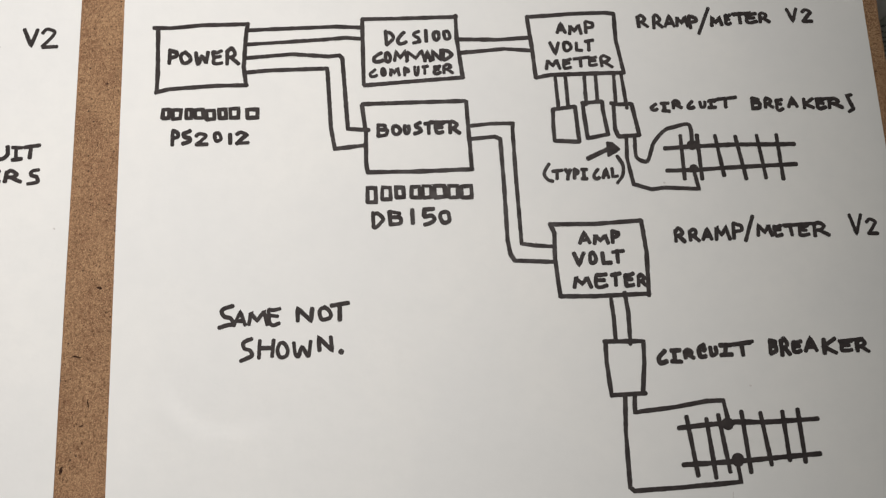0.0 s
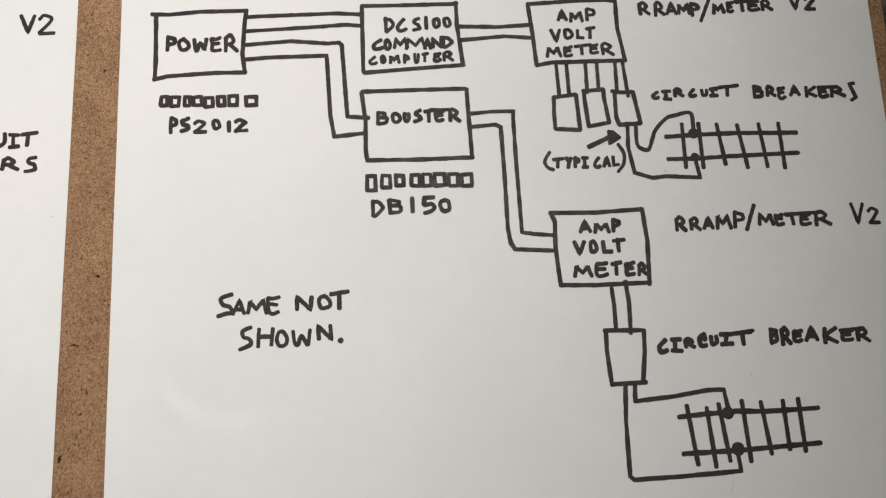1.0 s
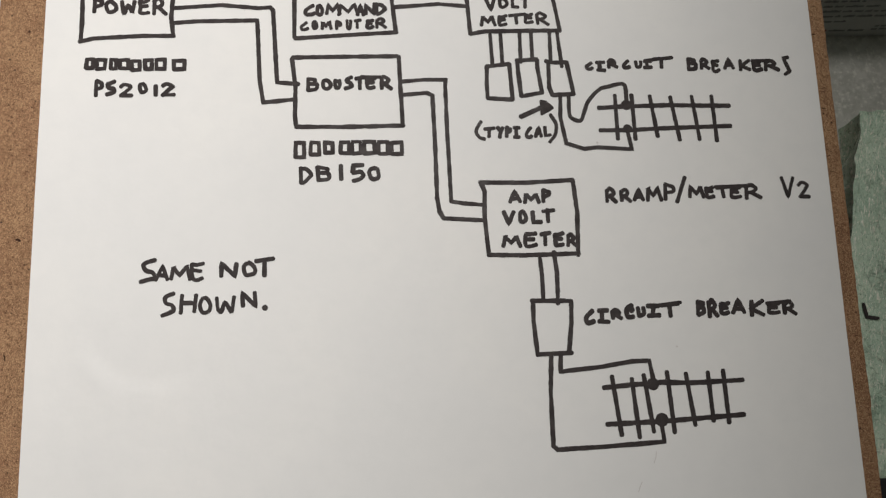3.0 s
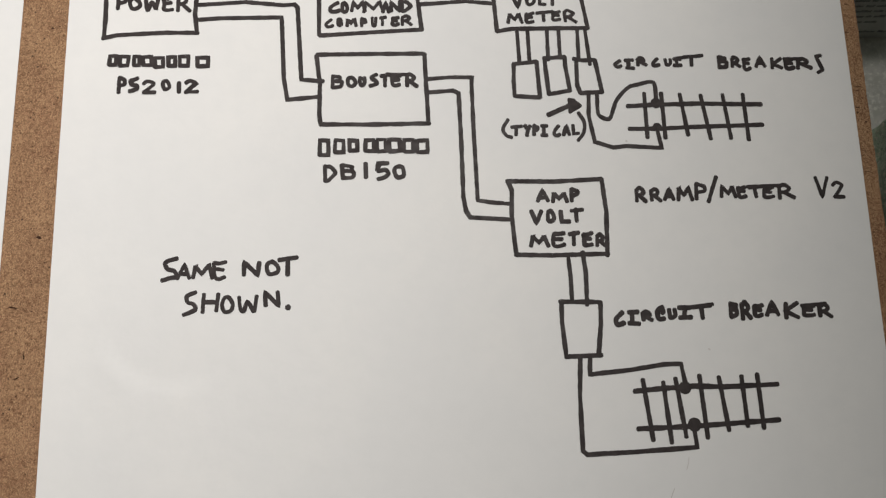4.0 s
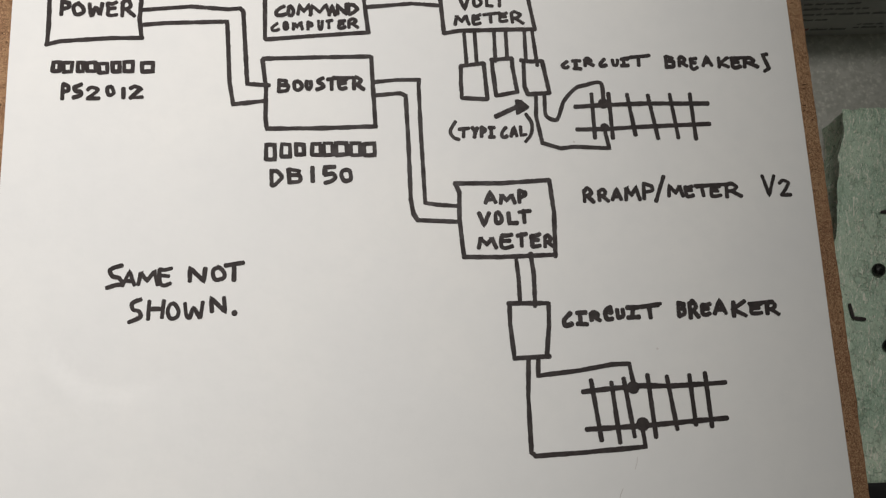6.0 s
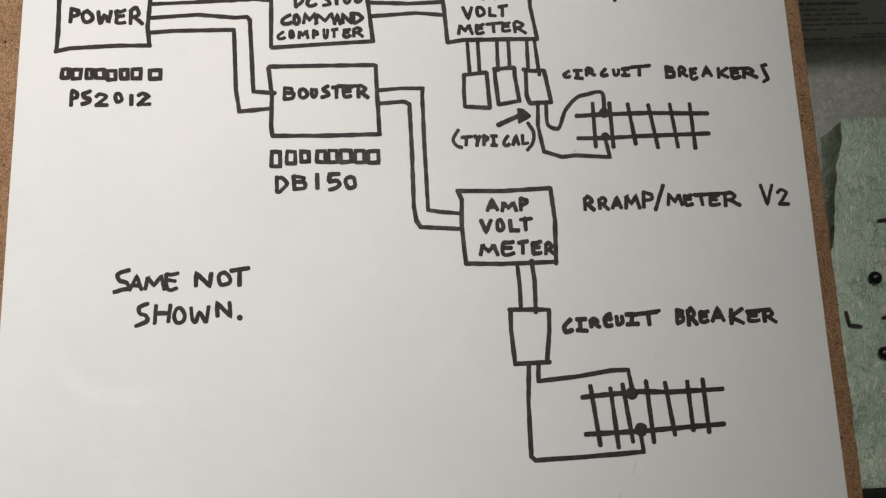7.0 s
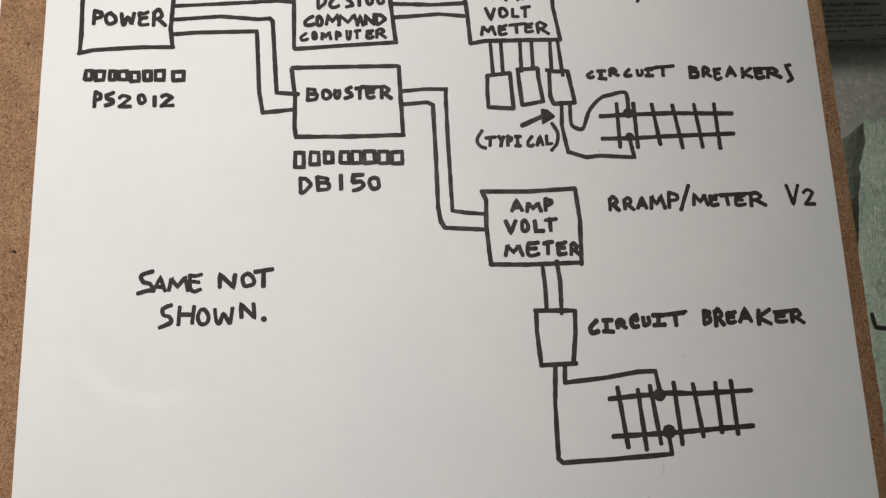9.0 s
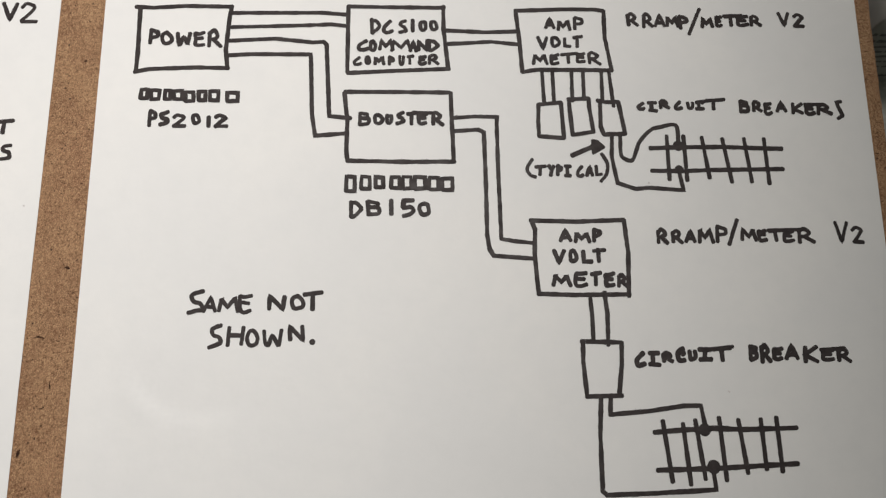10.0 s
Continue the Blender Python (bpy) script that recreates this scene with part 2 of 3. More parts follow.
# ---- the two paper sheets ----
def paper(name, x0, x1, y0, y1, label, askew=0.0):
    """A sheet lying on the board, turned a little by askew (radians)."""
    bm = bmesh.new()
    nx, ny = 110, 86
    layers = []
    for lift in (0.0001, 0.0):
        layers.append([[bm.verts.new((x0 + (x1 - x0) * i / nx, y0 + (y1 - y0) * j / ny, sheet_height(x0 + (x1 - x0) * i / nx, y0 + (y1 - y0) * j / ny) + lift - 0.0001)) for i in range(nx + 1)] for j in range(ny + 1)])
    up, low = layers
    for j in range(ny):
        for i in range(nx):
            f = bm.faces.new((up[j][i], up[j][i + 1], up[j + 1][i + 1], up[j + 1][i]))
            f.smooth = True
            bm.faces.new((low[j][i], low[j + 1][i], low[j + 1][i + 1], low[j][i + 1]))
    rim = [(j, 0) for j in range(ny)] + [(ny, i) for i in range(nx)] + [(j, nx) for j in range(ny, 0, -1)] + [(0, i) for i in range(nx, 0, -1)]
    top_rim = [bm.verts.new(up[j][i].co) for j, i in rim]
    low_rim = [bm.verts.new(low[j][i].co) for j, i in rim]
    for k in range(len(rim)):
        n = (k + 1) % len(rim)
        bm.faces.new((top_rim[k], top_rim[n], low_rim[n], low_rim[k]))
    for v in bm.verts:
        v.co.x += askew * (v.co.y - 0.08)
    return tagged(part(name, bm, PAPER), label, "paper", group="sheets on the board")


sheet = paper("paper_sheet", -0.1391, 0.1397, -0.1315, 0.0844, "white letter sheet with a hand-drawn black marker wiring diagram")
sheet_b = paper("paper_sheet", -0.1549 - 0.2794, -0.1549, -0.1315, 0.0844, "white letter sheet with black marker lettering beside the diagram", 0.0062)

# ---- marker strokes ----
stroke_count = 0


def curve_through(pts, n=7):
    out = []
    q = [2 * pts[0] - pts[1], *pts, 2 * pts[-1] - pts[-2]]
    for a, b, c, d in zip(q, q[1:], q[2:], q[3:]):
        for k in range(n):
            t = k / n
            out.append(0.5 * (2 * b + (c - a) * t + (2 * a - 5 * b + 4 * c - d) * t * t + (3 * b - a - 3 * c + d) * t ** 3))
    out.append(pts[-1])
    return out


def ribbon(bm, pts, width):
    """One pen stroke in millimetres: a strip of uneven width with round ends, laid on the paper."""
    global stroke_count
    stroke_count += 1
    lift = 0.00007 + 0.00002 * (stroke_count % 6)
    fine = []
    for a, b in zip(pts, pts[1:]):
        n = max(1, int((b - a).length / 0.7))
        fine += [a + (b - a) * (k / n) for k in range(n)]
    fine.append(pts[-1])
    fine = [p for i, p in enumerate(fine) if i == 0 or (p - fine[i - 1]).length > 0.02]
    if len(fine) < 2:
        return
    seed = stroke_count * 3.7
    half = width / 2
    run, left, right = 0.0, [], []

    def put(p):
        return bm.verts.new((p.x / 1000, p.y / 1000, sheet_height(p.x / 1000, p.y / 1000) + lift))

    last = len(fine) - 1
    for i, p in enumerate(fine):
        a, b = fine[max(0, i - 1)], fine[min(last, i + 1)]
        run += (p - a).length
        d = (b - a).normalized()
        side = Vector((-d.y, d.x))
        if 0 < i < last:
            u, v = (p - a).normalized(), (b - p).normalized()
            wide = min(1.2, 1 / max(0.3, math.sqrt(max(0.0, (1 + u.dot(v)) / 2))))
        else:
            wide = 1.0
        h = half * wide * (1 + 0.20 * noise.noise((run * 0.25, seed, 0)) + 0.09 * noise.noise((run * 1.1, seed, 5)))
        e = 0.08 * noise.noise((run * 0.9, seed, 9))
        left.append((p + side * (h + e), d, h, p))
        right.append((p - side * (h - e), d, h, p))
    lv, rv = [put(q[0]) for q in left], [put(q[0]) for q in right]
    for i in range(last):
        bm.faces.new((rv[i], rv[i + 1], lv[i + 1], lv[i]))
    for end, sign in ((0, -1), (last, 1)):
        _, d, h, p = left[end]
        side = Vector((-d.y, d.x))
        fan = [put(p + side * h * math.cos(k * math.pi / 6) + d * sign * h * 0.7 * math.sin(k * math.pi / 6)) for k in range(1, 6)]
        ring = [lv[end], *fan, rv[end]]
        bm.faces.new(ring if sign < 0 else list(reversed(ring)))


def ink(name, parent, bm, label=""):
    bmesh.ops.recalc_face_normals(bm, faces=bm.faces[:])
    for f in bm.faces:
        if f.normal.z < 0:
            f.normal_flip()
    return part(name, bm, INK, parent, label)


def line(name, parent, width, pts, smooth=False, material=None):
    bm = bmesh.new()
    p = [Vector(q) for q in pts]
    ribbon(bm, curve_through(p) if smooth else p, width)
    ob = ink(name, parent, bm)
    if material:
        ob.data.materials[0] = material
    return ob


def ink_box(parent, width, label, *sides):
    bm = bmesh.new()
    for pts in sides:
        ribbon(bm, [Vector(q) for q in pts], width)
    return ink("drawn_box", parent, bm, "hand-drawn " + label)


def ink_patch(name, parent, pts):
    bm = bmesh.new()
    f = bm.faces.new([bm.verts.new((x / 1000, y / 1000, sheet_height(x / 1000, y / 1000) + 0.0002)) for x, y in pts])
    bmesh.ops.triangulate(bm, faces=[f])
    for a, b in zip(pts, pts[1:] + pts[:1]):
        ribbon(bm, [Vector(a), Vector(b)], 1.0)
    return ink(name, parent, bm)


def ink_dot(name, parent, at, r):
    n = 16
    return ink_patch(name, parent, [(at[0] + r * 0.9 * (1 + 0.15 * noise.noise((k * 0.9, at[0], at[1]))) * math.cos(k * math.tau / n), at[1] + r * 0.9 * math.sin(k * math.tau / n)) for k in range(n)])


def drawn_track(parent):
    ob = new("drawn_track")
    ob.parent = parent
    ob["label"] = "hand-drawn railway track symbol"
    return ob


# Hand-lettered capitals on a grid ten high: a width, then strokes of column-row pairs; "~" marks a curved stroke, "#" a plain block.
GLYPHS = {
    "A": "6 00 39 60;13 53", "B": "6 00 09;~09 48 57 45 05;~05 55 63 51 00", "C": "6 ~59 26 03 10 40 61", "c": "6 ~59 28 05 11 41 61;~58 66 55 45", "s": "6 69 19 28 62 61 10",
    "D": "6 00 09;~08 38 65 53 21 00", "E": "5 ~59 28 08 05 01 20 51;05 45", "H": "6 09 00;69 60;05 65", "I": "5 09 59;29 20;00 50",
    "K": "6 09 00;69 04 60", "L": "5 09 00 50", "M": "8 00 19 18 43 78 79 90", "N": "6 00 09 60 69",
    "O": "7 ~49 18 05 11 40 72 75 58 39", "P": "6 00 09;~09 48 57 55 04", "R": "7 00 08;~07 29 48 56 34 04;24 70",
    "S": "6 ~69 38 17 25 54 62 41 00", "T": "7 08 79;39 30", "U": "6 ~09 03 10 40 63 69", "V": "6 09 30 69",
    "W": "8 ~09 11 20 46 61 70 89", "Y": "6 09 35;69 35 20", "o": "6 ~18 04 10 40 63 58", "0": "6 ~49 18 05 11 30 62 65 58 39", "1": "1 09 10",
    "2": "6 ~07 29 57 45 00;00 60", "5": "6 69 09 05;~05 45 63 41 00", "#": "6 00 09 69 60 00",
}


def word(text, parent, width, cells):
    """A hand-lettered word; each letter fills a cell of (left, base, width, height) in millimetres."""
    plain = "#" in text
    whole = new("name_bar" if plain else "word")
    whole.parent = parent
    whole["label"] = "row of plain black marker blocks" if plain else "hand-lettered word in black marker"
    for c, (left, base, wide, tall) in zip(text, cells):
        rng = random.Random(c + str(left) + str(base))
        size, strokes = GLYPHS[c].split(" ", 1)
        bm = bmesh.new()
        for s in strokes.split(";"):
            pts = []
            for xy in s.lstrip("~").split():
                x, y = int(xy[0]) + rng.uniform(-0.38, 0.38), int(xy[1]) + rng.uniform(-0.4, 0.4)
                pts.append(Vector((left + wide * x / int(size), base + tall * y / 9)))
            ribbon(bm, curve_through(pts, 5) if s[0] == "~" else pts, width * rng.uniform(0.93, 1.09))
        ink("block" if plain else "letter", whole, bm)
    return whole


# ---- drawing on the main sheet: boxes
ink_box(sheet, 1.6, "power supply box", [(-128.1, 66.0), (-121.9, 65.7), (-110.3, 66.6), (-93.5, 66.6)], [(-126.5, 65.3), (-126.2, 48.5), (-126.4, 40.9)], [(-126.8, 40.6), (-121.8, 41.8), (-104.8, 42.6), (-93.8, 42.5)], [(-93.7, 66.6), (-94.3, 62.5), (-95.1, 49.6), (-94.2, 42.5)])
ink_box(sheet, 1.6, "command unit box", [(-51.4, 67.5), (-39.0, 67.4), (-16.1, 67.4)], [(-51.4, 67.5), (-51.4, 41.4)], [(-51.2, 41.2), (-33.7, 42.2), (-14.5, 43.2)], [(-16.5, 68.1), (-16.5, 58.8), (-14.9, 43.2)])
ink_box(sheet, 1.6, "upper meter box", [(10.1, 66.5), (15.9, 66.8), (27.5, 67.4), (39.6, 67.5), (43.2, 67.0)], [(10.3, 66.0), (11.4, 54.1), (12.1, 42.2)], [(12.1, 42.2), (17.5, 43.1), (45.2, 43.2)], [(43.2, 67.0), (43.1, 56.2), (45.0, 43.2)])
ink_box(sheet, 1.6, "booster box", [(-52.1, 33.9), (-33.3, 34.0), (-14.5, 34.0)], [(-14.1, 33.9), (-13.8, 22.3), (-13.5, 15.9), (-13.3, 7.7)], [(-50.9, 8.0), (-30.0, 7.7), (-12.9, 7.9)], [(-52.2, 33.5), (-51.0, 22.7), (-51.2, 11.6), (-50.7, 7.9)])
ink_box(sheet, 1.6, "lower meter box", [(13.3, -13.5), (29.4, -13.9), (46.4, -13.2)], [(46.4, -13.2), (47.3, -24.8), (46.7, -40.4)], [(15.3, -39.4), (27.3, -39.8), (47.1, -39.6)], [(13.7, -13.7), (14.9, -16.7), (14.5, -25.4), (15.1, -35.0), (15.5, -39.6)])
ink_box(sheet, 1.6, "tapered breaker box", [(29.4, -55.7), (43.2, -56.1)], [(43.2, -56.1), (42.9, -63.5), (41.4, -74.0)], [(30.4, -74.1), (42.5, -73.9)], [(30.0, -55.8), (29.8, -62.2), (30.6, -74.1)])
ink_box(sheet, 1.6, "small breaker box", [(17.4, 29.6), (25.8, 30.5)], [(25.8, 30.5), (26.4, 16.9)], [(26.4, 16.9), (17.4, 17.6)], [(17.4, 17.6), (17.3, 23.1), (17.6, 29.6)])
ink_box(sheet, 1.6, "small breaker box", [(28.4, 31.7), (36.0, 32.1)], [(36.0, 32.1), (36.0, 29.0), (37.2, 19.2)], [(37.2, 19.4), (29.6, 18.1)], [(29.6, 18.1), (28.9, 27.1), (28.8, 31.7)])
ink_box(sheet, 1.6, "small breaker box", [(39.1, 31.4), (42.2, 30.8), (46.8, 30.9)], [(46.8, 30.9), (48.7, 18.6)], [(48.7, 18.8), (40.9, 18.4)], [(40.9, 18.4), (39.9, 21.3), (40.1, 31.1)])
# wires
line("drawn_wire", sheet, 1.58, [(-93.5, 64.1), (-81.0, 64.4), (-61.1, 64.8), (-51.5, 64.1)])
line("drawn_wire", sheet, 1.49, [(-93.5, 58.5), (-81.0, 59.0), (-66.0, 59.7), (-57.6, 60.2), (-51.4, 59.5)])
line("drawn_wire", sheet, 1.58, [(-94.7, 53.1), (-77.3, 54.2), (-64.0, 52.9), (-60.1, 53.2), (-59.0, 52.1), (-57.5, 24.6), (-49.9, 23.9)])
line("drawn_wire", sheet, 1.58, [(-94.6, 47.4), (-86.2, 48.0), (-64.7, 48.2), (-64.5, 46.5), (-63.6, 25.2), (-62.3, 17.2), (-56.6, 17.7), (-51.3, 18.2)])
line("drawn_wire", sheet, 1.58, [(-16.1, 58.3), (-1.5, 57.7), (10.6, 58.2)])
line("drawn_wire", sheet, 1.58, [(-15.9, 52.9), (-8.9, 53.3), (1.0, 54.0), (11.1, 53.0)])
line("drawn_wire", sheet, 1.41, [(19.3, 42.0), (19.7, 30.2)])
line("drawn_wire", sheet, 1.41, [(23.1, 42.3), (23.3, 30.1)])
line("drawn_wire", sheet, 1.41, [(30.1, 43.0), (30.0, 31.0)])
line("drawn_wire", sheet, 1.41, [(34.3, 42.6), (34.3, 32.2)])
line("drawn_wire", sheet, 1.41, [(41.1, 42.9), (41.0, 31.1)])
line("drawn_wire", sheet, 1.41, [(43.9, 43.0), (45.0, 29.2)])
line("drawn_wire", sheet, 1.49, [(-13.5, 24.3), (-5.4, 24.9), (2.5, 24.8), (2.3, 22.2), (2.4, 7.2), (3.0, -20.1), (7.4, -20.9), (14.6, -21.6)])
line("drawn_wire", sheet, 1.58, [(-12.9, 19.3), (-4.4, 19.9), (-2.4, 18.9), (-2.0, 1.0), (-1.9, -18.7), (-1.2, -23.6), (0.2, -26.1), (14.2, -27.1)])
line("drawn_wire", sheet, 1.49, [(33.2, -40.9), (33.6, -47.6), (33.6, -55.3)])
line("drawn_wire", sheet, 1.58, [(38.2, -38.9), (38.9, -46.3), (38.6, -57.1)])
line("drawn_wire", sheet, 1.49, [(43.8, 18.3), (43.3, 10.1), (44.9, 0.3), (51.3, -1.9), (55.9, -1.4), (68.5, -2.3), (67.6, 2.9), (67.4, 5.2)])
line("drawn_wire", sheet, 1.49, [(46.8, 18.2), (46.7, 11.3), (48.0, 9.3), (50.7, 8.8), (52.3, 12.4), (53.9, 16.0), (58.0, 20.2), (61.7, 21.4), (67.3, 22.1), (67.9, 16.0)], True)
line("drawn_wire", sheet, 1.58, [(35.2, -74.9), (34.4, -86.5), (34.3, -104.5), (35.7, -105.8), (53.4, -105.3), (72.0, -104.5), (71.5, -98.8)])
line("drawn_wire", sheet, 1.58, [(38.5, -74.8), (38.1, -80.1), (51.8, -79.0), (63.2, -77.4), (68.9, -77.4), (69.8, -83.6)])
line("drawn_arrow_shaft", sheet, 1.83, [(29.0, 10.4), (37.6, 14.2)])
ink_patch("drawn_arrow_head", sheet, [(36.6, 16.2), (38.2, 15.9), (40.7, 13.6), (38.7, 12.4), (36.6, 11.2)])
line("drawn_bracket", sheet, 1.33, [(14.7, 8.9), (12.8, 5.6), (13.7, 3.2), (15.7, 2.3)], True)
line("drawn_bracket", sheet, 1.33, [(39.7, 11.1), (41.6, 7.4), (41.1, 3.6), (39.0, 0.9)], True)
# drawn railway tracks
track = drawn_track(sheet)
line("rail", track, 1.66, [(57.4, 13.3), (68.1, 13.8), (83.6, 14.0), (105.7, 13.5)])
line("rail", track, 1.66, [(57.4, 4.9), (67.5, 4.8), (79.7, 5.3), (105.6, 5.9)])
line("tie", track, 1.49, [(63.7, 18.1), (63.7, 1.5)])
line("tie", track, 1.49, [(69.8, 18.1), (70.1, 1.3)])
line("tie", track, 1.49, [(76.5, 17.7), (78.3, 2.3)])
line("tie", track, 1.49, [(84.0, 17.2), (86.3, 0.8)])
line("tie", track, 1.49, [(92.0, 17.4), (93.6, 0.9)])
line("tie", track, 1.49, [(99.4, 17.4), (100.0, 0.3)])
ink_dot("joint_dot", track, (67.7, 14.3), 1.61)
ink_dot("joint_dot", track, (67.4, 5.4), 1.24)
track = drawn_track(sheet)
line("rail", track, 1.74, [(52.5, -86.0), (62.3, -85.3), (72.8, -84.8), (82.9, -85.3), (101.1, -84.9)])
line("rail", track, 1.74, [(52.8, -98.1), (71.2, -97.8), (100.3, -96.5)])
line("tie", track, 1.58, [(55.6, -82.2), (57.6, -101.9)])
line("tie", track, 1.58, [(62.4, -83.2), (63.7, -102.9)])
line("tie", track, 1.58, [(66.6, -82.1), (68.7, -101.2)])
line("tie", track, 1.58, [(74.7, -81.3), (75.8, -101.7)])
line("tie", track, 1.58, [(81.2, -82.0), (83.1, -99.5)])
line("tie", track, 1.58, [(88.9, -81.9), (89.5, -98.3)])
line("tie", track, 1.58, [(94.3, -81.4), (94.8, -99.1)])
ink_dot("joint_dot", track, (69.6, -85.3), 1.80)
ink_dot("joint_dot", track, (71.7, -97.3), 2.00)
# lettering
word("POWER", sheet, 1.50, [(-122.0, 51.6, 2.7, 5.3), (-118.0, 51.7, 3.3, 4.2), (-112.7, 51.5, 4.7, 4.2), (-106.1, 51.1, 3.1, 5.1), (-101.2, 50.9, 4.3, 6.0)])
word("########", sheet, 1.5, [(-123.9, 30.6, 2.2, 3.4), (-120.4, 30.4, 2.8, 3.4), (-115.6, 30.3, 1.8, 3.4), (-112.4, 30.4, 2.8, 3.1), (-108.3, 29.8, 2.8, 3.4), (-103.7, 30.1, 2.3, 3.4), (-99.8, 30.2, 3.1, 3.4), (-93.7, 29.8, 3.7, 3.4)])
word("PS2012", sheet, 1.45, [(-120.2, 20.5, 2.1, 5.2), (-116.6, 20.6, 2.5, 5.0), (-111.7, 20.2, 3.7, 4.3), (-105.3, 21.3, 2.1, 3.2), (-99.8, 20.3, 0.1, 3.7), (-97.4, 20.3, 4.3, 4.3)])
word("DCS100", sheet, 1.40, [(-42.7, 57.0, 2.8, 5.5), (-38.5, 57.4, 3.2, 4.4), (-32.8, 57.2, 2.4, 4.9), (-27.9, 58.0, 0.1, 4.6), (-25.0, 58.4, 2.0, 3.3), (-21.2, 58.5, 2.2, 3.3)])
word("COMMAND", sheet, 1.40, [(-47.6, 50.4, 3.5, 3.3), (-43.2, 50.3, 1.8, 3.5), (-39.6, 50.4, 4.0, 3.8), (-35.2, 50.0, 6.0, 4.0), (-28.7, 50.1, 2.2, 3.8), (-25.6, 50.4, 3.0, 3.8), (-21.6, 50.3, 3.0, 4.0)])
word("COMPUTER", sheet, 1.25, [(-49.0, 44.6, 2.5, 2.7), (-44.6, 45.0, 1.1, 2.5), (-41.5, 44.8, 2.9, 2.7), (-36.3, 44.5, 1.7, 3.1), (-32.5, 44.6, 1.3, 3.4), (-29.6, 44.9, 1.9, 3.2), (-25.2, 45.0, 2.1, 2.9), (-21.6, 45.1, 3.2, 3.4)])
word("BOoSTER", sheet, 1.50, [(-46.5, 21.5, 3.1, 4.3), (-41.4, 22.0, 2.7, 3.2), (-37.1, 22.3, 1.8, 3.2), (-33.4, 22.0, 2.3, 4.1), (-29.7, 21.6, 3.5, 4.5), (-25.6, 21.9, 2.7, 3.9), (-20.6, 21.7, 3.5, 4.5)])
word("########", sheet, 1.5, [(-51.0, -3.0, 3.0, 5.1), (-45.7, -2.2, 2.8, 4.3), (-40.8, -1.7, 2.7, 3.7), (-35.2, -1.9, 2.8, 4.1), (-31.1, -2.0, 2.8, 4.1), (-26.9, -2.1, 3.5, 4.1), (-21.8, -2.2, 3.1, 4.1), (-17.4, -2.6, 3.7, 4.3)])
word("DB150", sheet, 1.55, [(-49.0, -12.6, 3.3, 5.7), (-43.2, -11.6, 3.8, 4.9), (-35.3, -11.4, 0.1, 4.9), (-31.1, -12.0, 3.6, 5.5), (-25.3, -11.6, 3.0, 4.1)])
word("AMP", sheet, 1.35, [(21.1, 59.7, 3.1, 3.8), (25.8, 59.1, 4.0, 3.6), (32.3, 59.4, 2.9, 4.7)])
word("VOLT", sheet, 1.35, [(18.2, 51.6, 3.3, 4.5), (23.4, 52.4, 2.5, 3.6), (28.0, 52.5, 2.1, 3.1), (31.5, 52.4, 3.1, 4.0)])
word("METER", sheet, 1.35, [(16.5, 45.4, 4.2, 3.7), (22.9, 45.4, 2.5, 3.7), (26.9, 45.9, 5.4, 3.7), (32.7, 46.3, 2.5, 3.3), (36.9, 45.7, 4.2, 4.4)])
word("RRAMP", sheet, 1.40, [(52.2, 61.2, 3.8, 4.7), (58.2, 60.8, 3.1, 5.2), (62.3, 61.1, 3.5, 4.5), (66.8, 61.2, 3.8, 3.8), (71.8, 60.4, 3.1, 4.9)])
word("METER", sheet, 1.40, [(80.2, 61.1, 3.3, 3.6), (85.7, 61.4, 1.8, 3.8), (88.6, 61.8, 6.2, 4.0), (93.8, 61.9, 3.6, 3.6), (98.8, 62.0, 3.6, 3.8)])
word("V2", sheet, 1.40, [(109.6, 61.9, 3.6, 5.4), (115.5, 61.7, 3.4, 5.0)])
word("CIRCUIT", sheet, 1.40, [(54.1, 28.3, 2.2, 2.3), (57.9, 27.7, 2.8, 3.0), (62.2, 28.7, 3.0, 2.7), (67.7, 28.5, 2.2, 2.7), (72.4, 28.8, 1.8, 2.1), (75.5, 28.5, 2.4, 2.5), (79.2, 28.5, 5.8, 3.6)])
word("BREAKERs", sheet, 1.45, [(91.9, 27.6, 2.8, 4.2), (96.6, 27.8, 3.0, 3.6), (101.0, 26.8, 2.2, 4.2), (105.4, 27.8, 3.2, 3.8), (111.5, 27.2, 3.5, 3.6), (116.4, 27.0, 2.8, 3.6), (120.9, 27.1, 4.7, 3.6), (127.3, 25.4, 2.4, 6.3)])
word("TYPICAL", sheet, 1.40, [(15.9, 3.2, 3.4, 3.1), (20.6, 3.0, 1.7, 3.5), (23.7, 3.1, 1.5, 3.5), (26.2, 2.8, 2.1, 3.5), (30.7, 2.9, 1.9, 3.5), (34.0, 3.0, 2.1, 3.3), (37.6, 3.5, 1.9, 3.1)])
word("SAME", sheet, 1.45, [(-102.7, -46.0, 4.5, 7.7), (-97.7, -45.2, 3.7, 4.9), (-92.6, -45.2, 5.5, 4.7), (-85.7, -45.5, 3.5, 5.7)])
word("NOT", sheet, 1.45, [(-76.0, -44.5, 4.7, 4.3), (-68.4, -44.4, 3.5, 4.4), (-64.3, -44.6, 5.9, 5.9)])
word("SHOWN", sheet, 1.45, [(-95.3, -57.4, 3.7, 7.5), (-89.1, -56.4, 4.6, 5.8), (-82.8, -56.8, 3.3, 5.2), (-77.4, -56.3, 5.8, 4.7), (-68.9, -55.1, 4.3, 4.9)])
word("AMP", sheet, 1.45, [(23.8, -20.9, 3.3, 3.9), (28.8, -21.1, 4.7, 3.3), (35.6, -20.9, 2.5, 4.2)])
